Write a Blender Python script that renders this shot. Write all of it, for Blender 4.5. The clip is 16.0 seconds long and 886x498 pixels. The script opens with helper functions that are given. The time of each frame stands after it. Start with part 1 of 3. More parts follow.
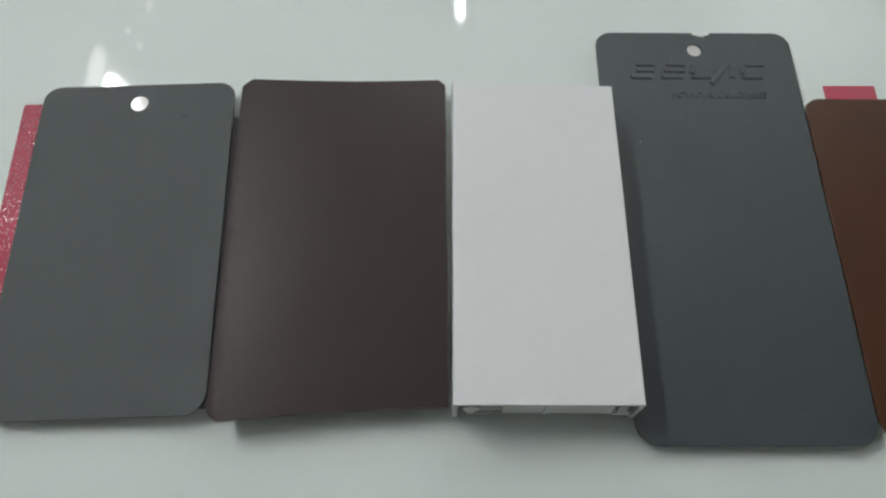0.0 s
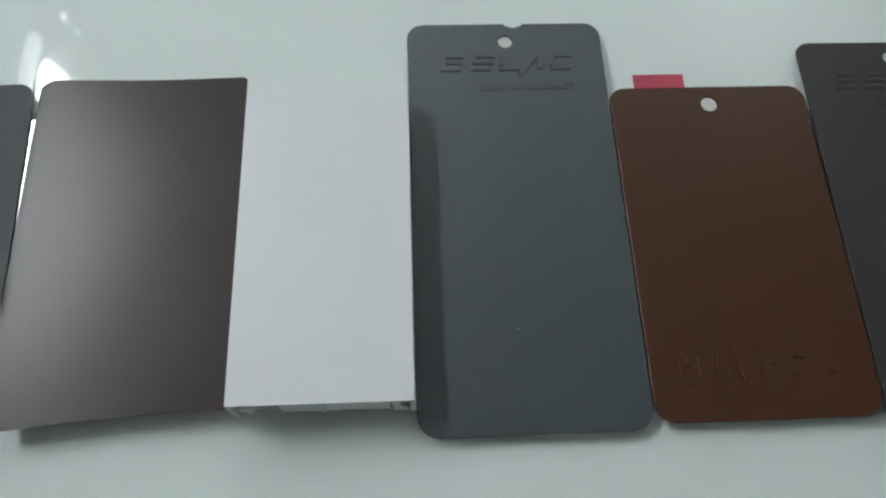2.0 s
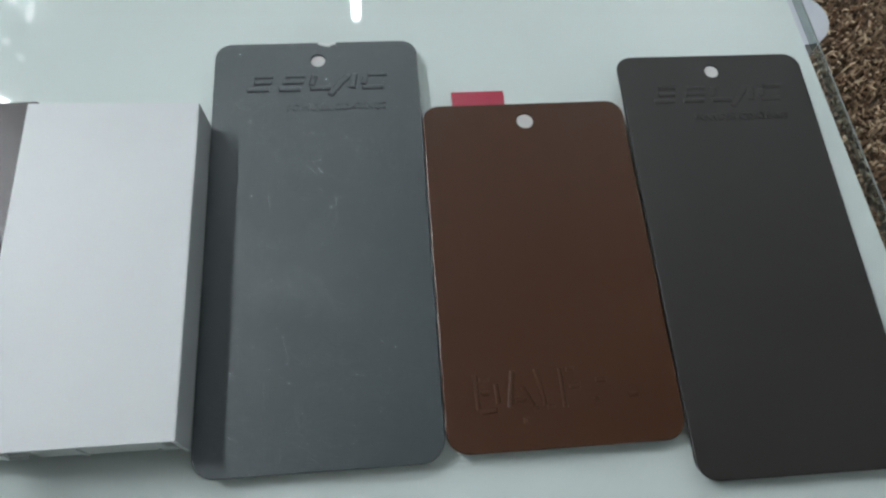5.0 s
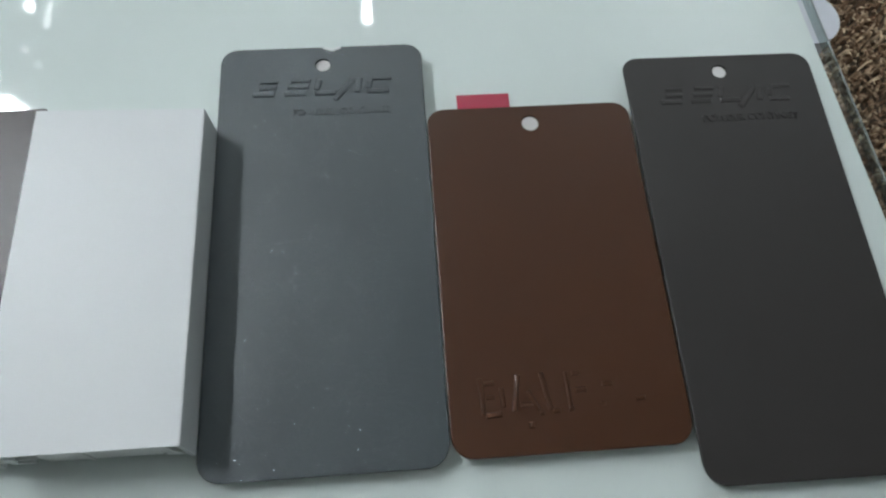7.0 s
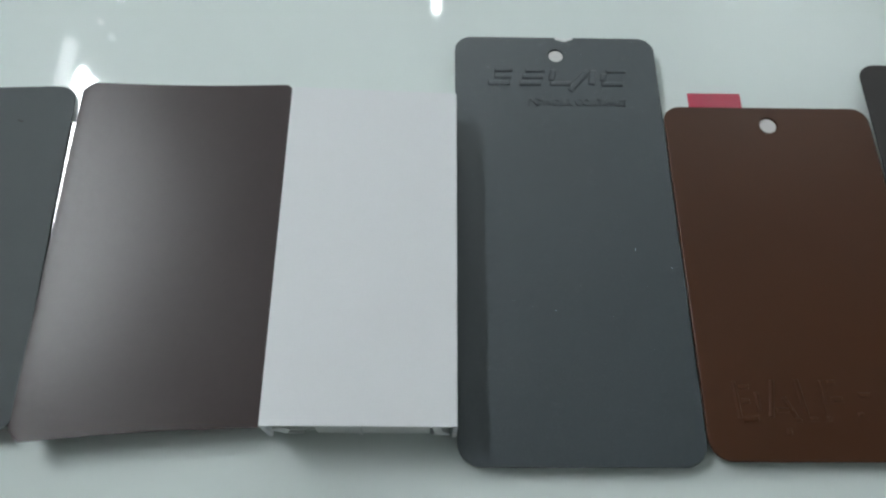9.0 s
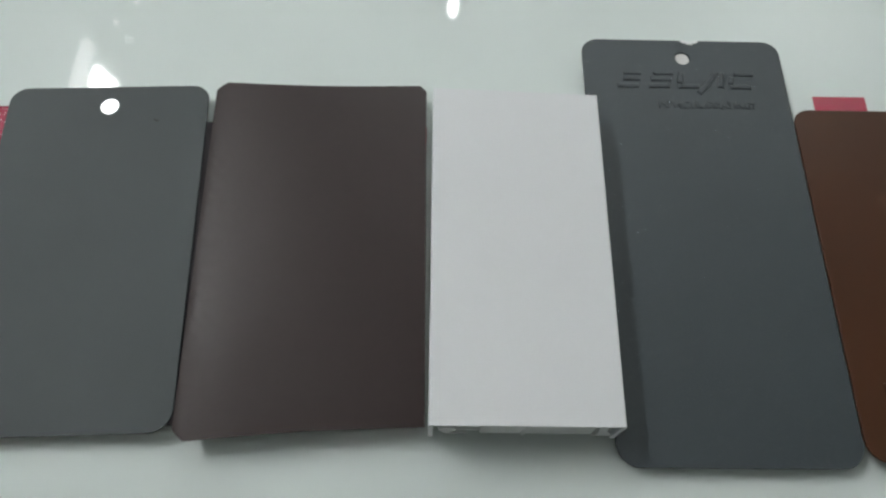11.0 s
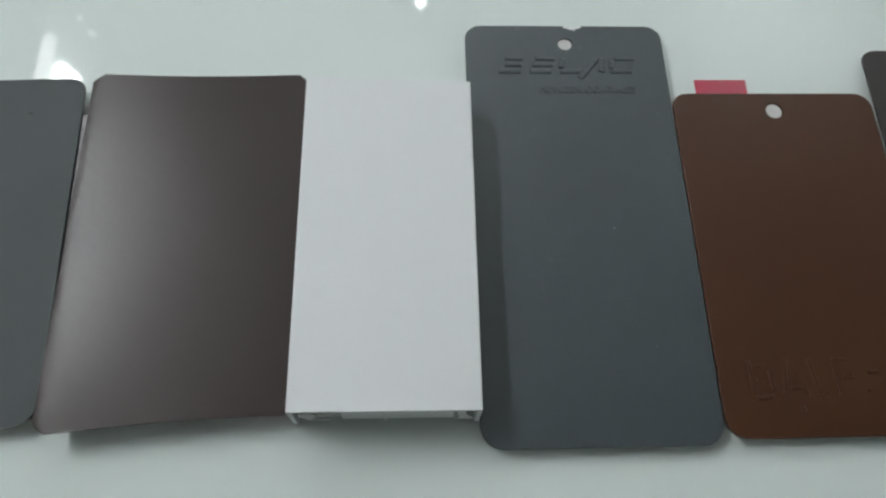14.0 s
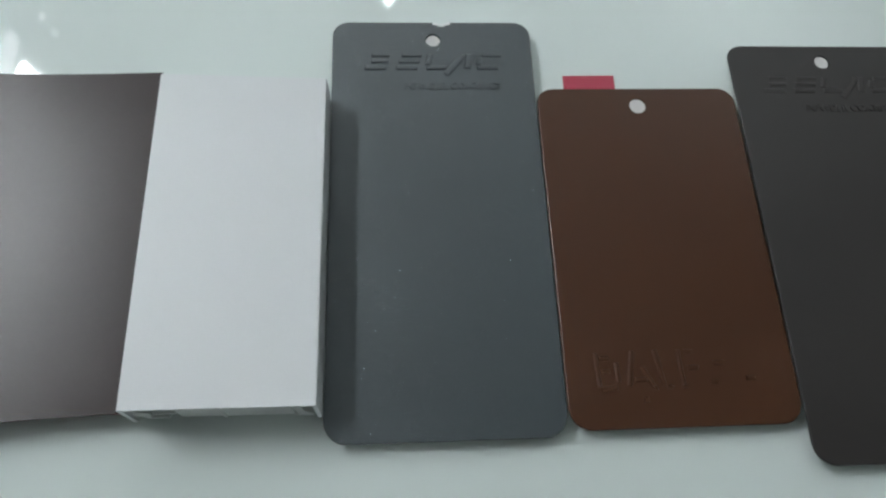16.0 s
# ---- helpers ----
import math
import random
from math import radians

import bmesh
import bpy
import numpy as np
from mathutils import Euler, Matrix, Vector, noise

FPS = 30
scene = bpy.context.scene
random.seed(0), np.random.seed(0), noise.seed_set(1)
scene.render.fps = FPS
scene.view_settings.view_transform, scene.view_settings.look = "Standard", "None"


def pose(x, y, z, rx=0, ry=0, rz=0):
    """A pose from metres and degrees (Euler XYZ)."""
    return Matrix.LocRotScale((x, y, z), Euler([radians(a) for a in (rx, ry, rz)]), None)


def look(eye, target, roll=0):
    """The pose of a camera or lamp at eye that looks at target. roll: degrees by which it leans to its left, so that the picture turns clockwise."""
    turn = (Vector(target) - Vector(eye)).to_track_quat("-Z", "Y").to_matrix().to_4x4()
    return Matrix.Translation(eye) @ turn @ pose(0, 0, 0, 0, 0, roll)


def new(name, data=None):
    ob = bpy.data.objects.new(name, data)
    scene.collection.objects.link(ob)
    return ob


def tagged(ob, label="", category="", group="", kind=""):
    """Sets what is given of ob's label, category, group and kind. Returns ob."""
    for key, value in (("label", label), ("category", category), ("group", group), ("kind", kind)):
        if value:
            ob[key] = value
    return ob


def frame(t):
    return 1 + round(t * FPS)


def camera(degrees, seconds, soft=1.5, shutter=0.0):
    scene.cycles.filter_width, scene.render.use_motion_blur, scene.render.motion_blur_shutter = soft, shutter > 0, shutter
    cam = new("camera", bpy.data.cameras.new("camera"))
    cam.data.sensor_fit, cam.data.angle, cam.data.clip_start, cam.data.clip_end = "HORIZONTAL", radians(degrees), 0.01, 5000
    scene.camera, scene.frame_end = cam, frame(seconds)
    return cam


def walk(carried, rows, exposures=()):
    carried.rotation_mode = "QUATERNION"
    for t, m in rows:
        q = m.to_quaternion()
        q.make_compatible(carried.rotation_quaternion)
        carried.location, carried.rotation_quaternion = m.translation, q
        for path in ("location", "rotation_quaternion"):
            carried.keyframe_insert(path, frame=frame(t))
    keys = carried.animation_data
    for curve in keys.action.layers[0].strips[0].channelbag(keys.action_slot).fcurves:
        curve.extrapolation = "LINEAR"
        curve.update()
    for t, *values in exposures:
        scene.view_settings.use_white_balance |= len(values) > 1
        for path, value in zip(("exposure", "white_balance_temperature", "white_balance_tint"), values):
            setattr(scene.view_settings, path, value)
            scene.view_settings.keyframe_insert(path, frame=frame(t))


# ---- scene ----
cam = camera(67.0, 16.0, soft=2.3)
PATH = [
    (0, (0.00508, 0.00874, 0.20558), (0.00768, 0.19497, -0.25844), 1.05),
    (0.5, (0.01486, 0.00885, 0.20662), (0.02073, 0.19626, -0.25689), 1.50),
    (1, (0.02922, 0.00920, 0.20693), (0.03906, 0.19734, -0.25622), 1.84),
    (1.5, (0.04647, 0.00994, 0.20689), (0.06139, 0.19279, -0.25824), 3.25),
    (2, (0.06426, 0.01281, 0.20982), (0.08561, 0.18447, -0.25930), 5.28),
    (2.5, (0.08050, 0.01605, 0.20828), (0.11288, 0.19393, -0.25789), 8.74),
    (3, (0.09647, 0.01525, 0.20628), (0.12265, 0.19586, -0.25923), 6.44),
    (3.5, (0.10916, 0.01381, 0.20597), (0.13882, 0.19473, -0.25921), 6.87),
    (4, (0.12109, 0.01483, 0.20717), (0.15210, 0.19716, -0.25737), 6.64),
    (4.5, (0.12453, 0.01489, 0.20486), (0.16169, 0.19841, -0.25875), 7.97),
    (4.7, (0.12346, 0.01480, 0.20454), (0.16184, 0.19856, -0.25888), 8.29),
    (6.8, (0.12917, 0.01642, 0.20497), (0.16175, 0.19707, -0.26011), 6.61),
    (7, (0.12679, 0.01512, 0.20417), (0.15498, 0.20135, -0.25899), 5.00),
    (7.5, (0.10968, 0.01695, 0.20350), (0.12474, 0.19825, -0.26222), 2.11),
    (8, (0.08104, 0.01712, 0.20220), (0.09455, 0.19776, -0.26383), 3.53),
    (8.5, (0.06132, 0.01668, 0.20338), (0.06608, 0.19880, -0.26225), 2.08),
    (9, (0.05625, 0.01704, 0.20215), (0.06366, 0.19884, -0.26357), 2.77),
    (9.5, (0.04683, 0.01572, 0.20221), (0.05527, 0.19796, -0.26332), 2.78),
    (10, (0.03058, 0.01524, 0.20181), (0.03818, 0.19767, -0.26366), 3.06),
    (10.2, (0.02443, 0.01615, 0.20079), (0.03438, 0.20007, -0.26405), 3.71),
    (12.3, (0.00420, 0.01384, 0.20283), (0.01168, 0.19750, -0.26216), 3.15),
    (12.5, (0.00819, 0.01344, 0.20285), (0.01750, 0.19820, -0.26166), 3.58),
    (13, (0.01758, 0.01366, 0.20346), (0.02835, 0.19800, -0.26119), 3.54),
    (13.5, (0.02856, 0.01439, 0.20150), (0.04729, 0.19335, -0.26500), 5.65),
    (14, (0.04555, 0.01423, 0.20301), (0.06479, 0.19182, -0.26399), 5.50),
    (14.5, (0.05454, 0.01396, 0.20099), (0.08357, 0.19172, -0.26545), 8.23),
    (15, (0.05684, 0.01438, 0.20058), (0.08361, 0.19023, -0.26671), 7.58),
    (15.5, (0.06753, 0.01450, 0.20222), (0.09668, 0.18940, -0.26529), 8.52),
    (16, (0.08807, 0.01216, 0.20508), (0.11789, 0.18840, -0.26188), 8.13),
]
EXPOSURES = [(0.0, -0.16, 7000, 14), (0.6, -0.15, 7000, 14), (1.5, -0.16, 6780, 12), (2.0, -0.16, 6620, 11), (3.0, -0.12, 6520, 11), (4.5, -0.05, 6500, 11),
             (7.0, -0.02, 6500, 11), (8.0, -0.11, 6500, 11), (9.0, -0.10, 6550, 11), (10.0, -0.12, 6750, 12), (12.3, -0.10, 6950, 14), (13.0, -0.08, 6950, 14),
             (14.0, -0.10, 6740, 12), (14.6, -0.10, 6600, 11), (16.0, -0.10, 6560, 11)]
walk(cam, [(t, look(eye, target, roll)) for t, eye, target, roll in PATH], EXPOSURES)

# ---- world and lamps ----
KEY = 94.0             # brightness of the main tube
LAMP_Z = 1.25          # the lamps hang this high over the table top
CEILING_Z = 1.95
FLOOR_Z = -0.55

world = bpy.data.worlds.new("world")
scene.world = world
world.use_nodes = True
world.node_tree.nodes["Background"].inputs[0].default_value = (0.55, 0.6, 0.65, 1)
world.node_tree.nodes["Background"].inputs[1].default_value = 0.3


def area_lamp(name, x, y, z, sx, sy, watts, colour, shape="RECTANGLE", rz=0.0):
    data = bpy.data.lights.new(name, "AREA")
    data.shape, data.size, data.size_y = shape, sx, sy
    data.energy, data.color = watts, colour
    ob = new(name, data)
    ob.matrix_world = pose(x, y, z, 0, 0, rz)
    return ob


COOL = (0.92, 1.0, 1.035)
# Added fill lights, out of view: they brighten the ceiling and lift the shadows.
area_lamp("added_ceiling_fill", 1.45, 1.95, 1.40, 0.30, 0.30, 12.4, COOL, "DISK", 0).rotation_euler = (math.pi, 0, 0)
area_lamp("added_ceiling_fill", -0.1, 2.70, 1.40, 0.30, 0.30, 8.0, COOL, "DISK", 0).rotation_euler = (math.pi, 0, 0)
area_lamp("added_ceiling_fill", 0.7, -1.35, 1.40, 0.30, 0.30, 1.4, COOL, "DISK", 0).rotation_euler = (math.pi, 0, 0)


# ---- materials ----
def mix_node(nt, kind="RGBA"):
    n = nt.nodes.new("ShaderNodeMix")
    n.data_type = kind
    return n


def paint(name, colour, rough, spread=0.12, grain=900.0, relief=0.0, coarse=18.0, rough_spread=0.06,
          metal=0.0, coat=0.0, coat_rough=0.05, ior=1.5, detail=3.0):
    """A painted or plastic surface: colour and gloss vary at a coarse and a fine scale, with fine relief."""
    m = bpy.data.materials.new(name)
    m.use_nodes = True
    nt = m.node_tree
    b = nt.nodes["Principled BSDF"]
    tc = nt.nodes.new("ShaderNodeTexCoord")
    fine, big = nt.nodes.new("ShaderNodeTexNoise"), nt.nodes.new("ShaderNodeTexNoise")
    fine.inputs["Scale"].default_value, fine.inputs["Detail"].default_value = grain, detail
    big.inputs["Scale"].default_value, big.inputs["Detail"].default_value = coarse, 4.0
    for n in (fine, big):
        nt.links.new(tc.outputs["Object"], n.inputs["Vector"])
    add = nt.nodes.new("ShaderNodeMath")
    add.operation = "ADD"
    nt.links.new(fine.outputs["Fac"], add.inputs[0])
    nt.links.new(big.outputs["Fac"], add.inputs[1])
    ramp = nt.nodes.new("ShaderNodeMapRange")
    ramp.inputs["From Min"].default_value, ramp.inputs["From Max"].default_value = 0.3, 1.7
    nt.links.new(add.outputs[0], ramp.inputs["Value"])
    mx = mix_node(nt)
    mx.inputs["A"].default_value = tuple(c * (1 - spread) for c in colour) + (1,)
    mx.inputs["B"].default_value = tuple(min(1, c * (1 + spread)) for c in colour) + (1,)
    nt.links.new(ramp.outputs[0], mx.inputs["Factor"])
    nt.links.new(mx.outputs["Result"], b.inputs["Base Color"])
    rr = nt.nodes.new("ShaderNodeMapRange")
    rr.inputs["From Min"].default_value, rr.inputs["From Max"].default_value = 0.1, 0.9
    rr.inputs["To Min"].default_value, rr.inputs["To Max"].default_value = max(0.02, rough - rough_spread), rough + rough_spread
    nt.links.new(big.outputs["Fac"], rr.inputs["Value"])
    b.inputs["Roughness"].default_value = rough
    if rough_spread:
        nt.links.new(rr.outputs[0], b.inputs["Roughness"])
    b.inputs["Metallic"].default_value = metal
    b.inputs["IOR"].default_value = ior
    b.inputs["Coat Weight"].default_value, b.inputs["Coat Roughness"].default_value = coat, coat_rough
    if relief:
        bump = nt.nodes.new("ShaderNodeBump")
        bump.inputs["Strength"].default_value, bump.inputs["Distance"].default_value = 1.0, relief
        nt.links.new(fine.outputs["Fac"], bump.inputs["Height"])
        nt.links.new(bump.outputs["Normal"], b.inputs["Normal"])
    return m


def flakes(m, cells, share, lean, colour, rough=0.25):
    """Scatters metal flakes, each with a lean of its own, into a paint."""
    nt = m.node_tree
    b = nt.nodes["Principled BSDF"]
    out = nt.nodes["Material Output"]
    tc = nt.nodes.new("ShaderNodeTexCoord")
    vo = nt.nodes.new("ShaderNodeTexVoronoi")
    vo.inputs["Scale"].default_value = cells
    vo.voronoi_dimensions = "2D"
    nt.links.new(tc.outputs["Object"], vo.inputs["Vector"])
    sep = nt.nodes.new("ShaderNodeSeparateColor")
    nt.links.new(vo.outputs["Color"], sep.inputs[0])
    pick = nt.nodes.new("ShaderNodeMath")
    pick.operation = "LESS_THAN"
    pick.inputs[1].default_value = share
    nt.links.new(sep.outputs["Blue"], pick.inputs[0])
    near = nt.nodes.new("ShaderNodeMath")
    near.operation = "LESS_THAN"
    near.inputs[1].default_value = 0.31
    nt.links.new(vo.outputs["Distance"], near.inputs[0])
    both = nt.nodes.new("ShaderNodeMath")
    both.operation = "MULTIPLY"
    nt.links.new(pick.outputs[0], both.inputs[0])
    nt.links.new(near.outputs[0], both.inputs[1])
    geo = nt.nodes.new("ShaderNodeNewGeometry")
    sub = nt.nodes.new("ShaderNodeVectorMath")
    sub.operation = "SUBTRACT"
    sub.inputs[1].default_value = (0.5, 0.5, 0.5)
    nt.links.new(vo.outputs["Color"], sub.inputs[0])
    sc = nt.nodes.new("ShaderNodeVectorMath")
    sc.operation = "SCALE"
    sc.inputs["Scale"].default_value = lean
    nt.links.new(sub.outputs[0], sc.inputs[0])
    ad = nt.nodes.new("ShaderNodeVectorMath")
    ad.operation = "ADD"
    nt.links.new(geo.outputs["Normal"], ad.inputs[0])
    nt.links.new(sc.outputs[0], ad.inputs[1])
    no = nt.nodes.new("ShaderNodeVectorMath")
    no.operation = "NORMALIZE"
    nt.links.new(ad.outputs[0], no.inputs[0])
    fl = nt.nodes.new("ShaderNodeBsdfPrincipled")
    fl.inputs["Base Color"].default_value = (*colour, 1)
    fl.inputs["Metallic"].default_value, fl.inputs["Roughness"].default_value = 1.0, rough
    nt.links.new(no.outputs[0], fl.inputs["Normal"])
    ms = nt.nodes.new("ShaderNodeMixShader")
    nt.links.new(both.outputs[0], ms.inputs[0])
    nt.links.new(b.outputs[0], ms.inputs[1])
    nt.links.new(fl.outputs[0], ms.inputs[2])
    nt.links.new(ms.outputs[0], out.inputs["Surface"])
    return m


def specks(m, cells, share, radius, colour):
    """Sparse small marks of another colour on a paint."""
    nt = m.node_tree
    b = nt.nodes["Principled BSDF"]
    base = b.inputs["Base Color"].links[0].from_socket
    tc = nt.nodes.new("ShaderNodeTexCoord")
    vo = nt.nodes.new("ShaderNodeTexVoronoi")
    vo.inputs["Scale"].default_value = cells
    nt.links.new(tc.outputs["Object"], vo.inputs["Vector"])
    sep = nt.nodes.new("ShaderNodeSeparateColor")
    nt.links.new(vo.outputs["Color"], sep.inputs[0])
    pick, near = nt.nodes.new("ShaderNodeMath"), nt.nodes.new("ShaderNodeMath")
    pick.operation = near.operation = "LESS_THAN"
    pick.inputs[1].default_value, near.inputs[1].default_value = share, radius
    nt.links.new(sep.outputs["Blue"], pick.inputs[0])
    nt.links.new(vo.outputs["Distance"], near.inputs[0])
    both = nt.nodes.new("ShaderNodeMath")
    both.operation = "MULTIPLY"
    nt.links.new(pick.outputs[0], both.inputs[0])
    nt.links.new(near.outputs[0], both.inputs[1])
    mx = mix_node(nt)
    nt.links.new(both.outputs[0], mx.inputs["Factor"])
    nt.links.new(base, mx.inputs["A"])
    mx.inputs["B"].default_value = (*colour, 1)
    nt.links.new(mx.outputs["Result"], b.inputs["Base Color"])
    return m


def plate_glass(name, tint, rough=0.012):
    """Clear plate glass: light goes straight through, and the surface mirrors more the flatter it is seen."""
    m = bpy.data.materials.new(name)
    m.use_nodes = True
    nt = m.node_tree
    nt.nodes.remove(nt.nodes["Principled BSDF"])
    out = nt.nodes["Material Output"]
    lw = nt.nodes.new("ShaderNodeLayerWeight")
    lw.inputs["Blend"].default_value = 0.5
    steep, gain = nt.nodes.new("ShaderNodeMath"), nt.nodes.new("ShaderNodeMath")
    steep.operation, gain.operation = "POWER", "MULTIPLY_ADD"
    steep.inputs[1].default_value = 5.0
    gain.inputs[1].default_value, gain.inputs[2].default_value = 0.956, 0.044
    nt.links.new(lw.outputs["Facing"], steep.inputs[0])
    nt.links.new(steep.outputs[0], gain.inputs[0])
    clear, gloss = nt.nodes.new("ShaderNodeBsdfTransparent"), nt.nodes.new("ShaderNodeBsdfGlossy")
    clear.inputs["Color"].default_value = (*tint, 1)
    tc, smear, rr = nt.nodes.new("ShaderNodeTexCoord"), nt.nodes.new("ShaderNodeTexNoise"), nt.nodes.new("ShaderNodeMapRange")
    smear.inputs["Scale"].default_value, smear.inputs["Detail"].default_value = 9.0, 5.0
    rr.inputs["To Min"].default_value, rr.inputs["To Max"].default_value = rough, rough * 3.2
    nt.links.new(tc.outputs["Object"], smear.inputs["Vector"])
    nt.links.new(smear.outputs["Fac"], rr.inputs["Value"])
    nt.links.new(rr.outputs[0], gloss.inputs["Roughness"])
    ms = nt.nodes.new("ShaderNodeMixShader")
    nt.links.new(gain.outputs[0], ms.inputs[0])
    nt.links.new(clear.outputs[0], ms.inputs[1])
    nt.links.new(gloss.outputs[0], ms.inputs[2])
    nt.links.new(ms.outputs[0], out.inputs["Surface"])
    return m


def island_paint(name, dark, light, rough):
    """Loose strands: every strand takes a colour of its own between two."""
    m = bpy.data.materials.new(name)
    m.use_nodes = True
    nt = m.node_tree
    b = nt.nodes["Principled BSDF"]
    geo = nt.nodes.new("ShaderNodeNewGeometry")
    cr = nt.nodes.new("ShaderNodeValToRGB")
    cr.color_ramp.elements[0].color, cr.color_ramp.elements[1].color = (*dark, 1), (*light, 1)
    mid = cr.color_ramp.elements.new(0.72)
    mid.color = tuple(0.75 * a + 0.25 * c for a, c in zip(dark, light)) + (1,)
    nt.links.new(geo.outputs["Random Per Island"], cr.inputs[0])
    nt.links.new(cr.outputs[0], b.inputs["Base Color"])
    b.inputs["Roughness"].default_value = rough
    return m


TABLE_WHITE = paint("white_back_paint", (0.75, 0.80, 0.785), 0.7, 0.015, 60, 0.0, 6, 0.0, ior=1.15)
SLATE = paint("slate_grey_matt", (0.091, 0.100, 0.1045), 0.80, 0.08, 2600, 0.00003, 25, rough_spread=0.0, ior=1.3)
UMBER = paint("dark_umber_satin", (0.0350, 0.0230, 0.0230), 0.325, 0.10, 420, 0.00005, 30, 0.0, ior=1.36, detail=5.0)
BOX_WHITE = specks(paint("white_powder_coat", (0.745, 0.757, 0.774), 0.45, 0.025, 1500, 0.00002, 20), 170, 0.13, 0.03, (0.34, 0.30, 0.29))
BLUE_GREY = flakes(paint("blue_grey_metallic", (0.0435, 0.0545, 0.0625), 0.40, 0.10, 2600, 0.00004, 25, 0.0, ior=1.58), 5200, 0.13, 0.50, (0.21, 0.22, 0.24), 0.13)
CHOCOLATE = paint("chocolate_brown", (0.0640, 0.0240, 0.0110), 0.30, 0.06, 1200, 0.00001, 25, 0.0, ior=1.38)
ANTHRACITE = paint("anthracite_matt", (0.0315, 0.0270, 0.0262), 0.42, 0.07, 2600, 0.00003, 25, 0.0, ior=1.45)
CRIMSON = flakes(paint("crimson_glitter", (0.36, 0.016, 0.052), 0.5, 0.2, 1500, 0.00003, 120, ior=1.35, coat=0.9, coat_rough=0.05), 1500, 0.26, 0.9, (0.88, 0.50, 0.56))
CRIMSON_PLAIN = paint("crimson_film", (0.48, 0.011, 0.055), 0.4, 0.06, 900, 0.0, 60)
GAP_SHADE = paint("gap_shade_gloss", (0.024, 0.019, 0.023), 0.06, 0.1, 900, 0.0, 40, 0.02)
BARE_METAL = paint("bare_metal", (0.82, 0.83, 0.83), 0.32, 0.10, 3000, 0.00002, 200, metal=0.3)
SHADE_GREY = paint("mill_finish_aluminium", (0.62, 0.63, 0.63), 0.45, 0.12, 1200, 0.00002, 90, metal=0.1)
GLASS = plate_glass("clear_glass", (0.985, 0.995, 0.992))
EDGE_GLASS = plate_glass("ground_glass", (0.78, 0.83, 0.82), 0.12)
# Opaque pale grey: the highlight line on the glass rim, painted in.
CHAMFER_GLINT = paint("chamfer_glint_grey", (0.42, 0.45, 0.45), 0.22, 0.3, 700, 0.00005, 90)
BACKING = paint("pale_backing", (0.66, 0.64, 0.63), 0.07, 0.05, 900, 0.0, 120, 0.0)
LEG_GREY = paint("pale_grey_metal", (0.62, 0.63, 0.69), 0.35, 0.05, 400, 0.0, 20)
WALL = paint("wall_paint", (0.52, 0.54, 0.53), 0.8, 0.03, 60, 0.0005, 2)
CEILING = paint("ceiling_paint", (0.70, 0.73, 0.72), 0.85, 0.03, 40, 0.0005, 2)
FLOOR = paint("floor_brown", (0.10, 0.066, 0.042), 0.8, 0.3, 60, 0.001, 4)
PILE = island_paint("shag_pile", (0.185, 0.092, 0.046), (0.92, 0.71, 0.49), 0.6)
HOUSING = paint("lamp_housing", (0.75, 0.76, 0.76), 0.4, 0.03, 80, 0.0, 6)


# ---- mesh helpers ----
def mesh_of(name, bm, material, smooth=False):
    bmesh.ops.recalc_face_normals(bm, faces=bm.faces)
    me = bpy.data.meshes.new(name)
    bm.to_mesh(me)
    bm.free()
    me.materials.append(material)
    if smooth:
        for p in me.polygons:
            p.use_smooth = True
    return me


def thing(name, bm, material, at=None, smooth=False):
    ob = new(name, mesh_of(name, bm, material, smooth))
    if at is not None:
        ob.matrix_world = at
    return ob


def part(name, bm, material, parent, label="", smooth=False):
    ob = new(name, mesh_of(name, bm, material, smooth))
    ob.parent = parent
    return tagged(ob, label)


def add_box(bm, x0, x1, y0, y1, z0, z1, bevel=0.0):
    got = bmesh.ops.create_cube(bm, size=1.0)["verts"]
    for v in got:
        v.co = Vector((x0 + (v.co.x + 0.5) * (x1 - x0), y0 + (v.co.y + 0.5) * (y1 - y0), z0 + (v.co.z + 0.5) * (z1 - z0)))
    if bevel:
        edges = {e for v in got for e in v.link_edges}
        bmesh.ops.bevel(bm, geom=list(edges), offset=bevel, segments=2, affect="EDGES")
    return bm


def rounded_outline(w, h, radii, steps=9, notch=None):
    """Corner points, anticlockwise from the lower left; radii: lower left, lower right, upper right, upper left. notch: x, width, depth in the upper edge."""
    pts = []
    corners = [(-w / 2, -h / 2, 180), (w / 2, -h / 2, 270), (w / 2, h / 2, 0), (-w / 2, h / 2, 90)]
    for i, ((cx, cy, a0), r) in enumerate(zip(corners, radii)):
        ox, oy = cx - math.copysign(r, cx), cy - math.copysign(r, cy)
        for k in range(steps):
            a = radians(a0 + 90 * k / (steps - 1))
            pts.append((ox + r * math.cos(a), oy + r * math.sin(a)))
        if notch and i == 2:
            nx, nw, nd = notch
            for u, d in ((0.5, 0.0), (0.28, 0.8), (0.05, 1.0), (-0.2, 0.7), (-0.36, 0.35), (-0.5, 0.0)):
                pts.append((nx + u * nw, h / 2 - d * nd))
    return pts


def inset(pts, d):
    """The outline moved inwards by d."""
    out, n = [], len(pts)
    for i in range(n):
        a, b, c = Vector(pts[i - 1]), Vector(pts[i]), Vector(pts[(i + 1) % n])
        t = (c - a).normalized()
        out.append((b.x - t.y * d, b.y + t.x * d))
    return out


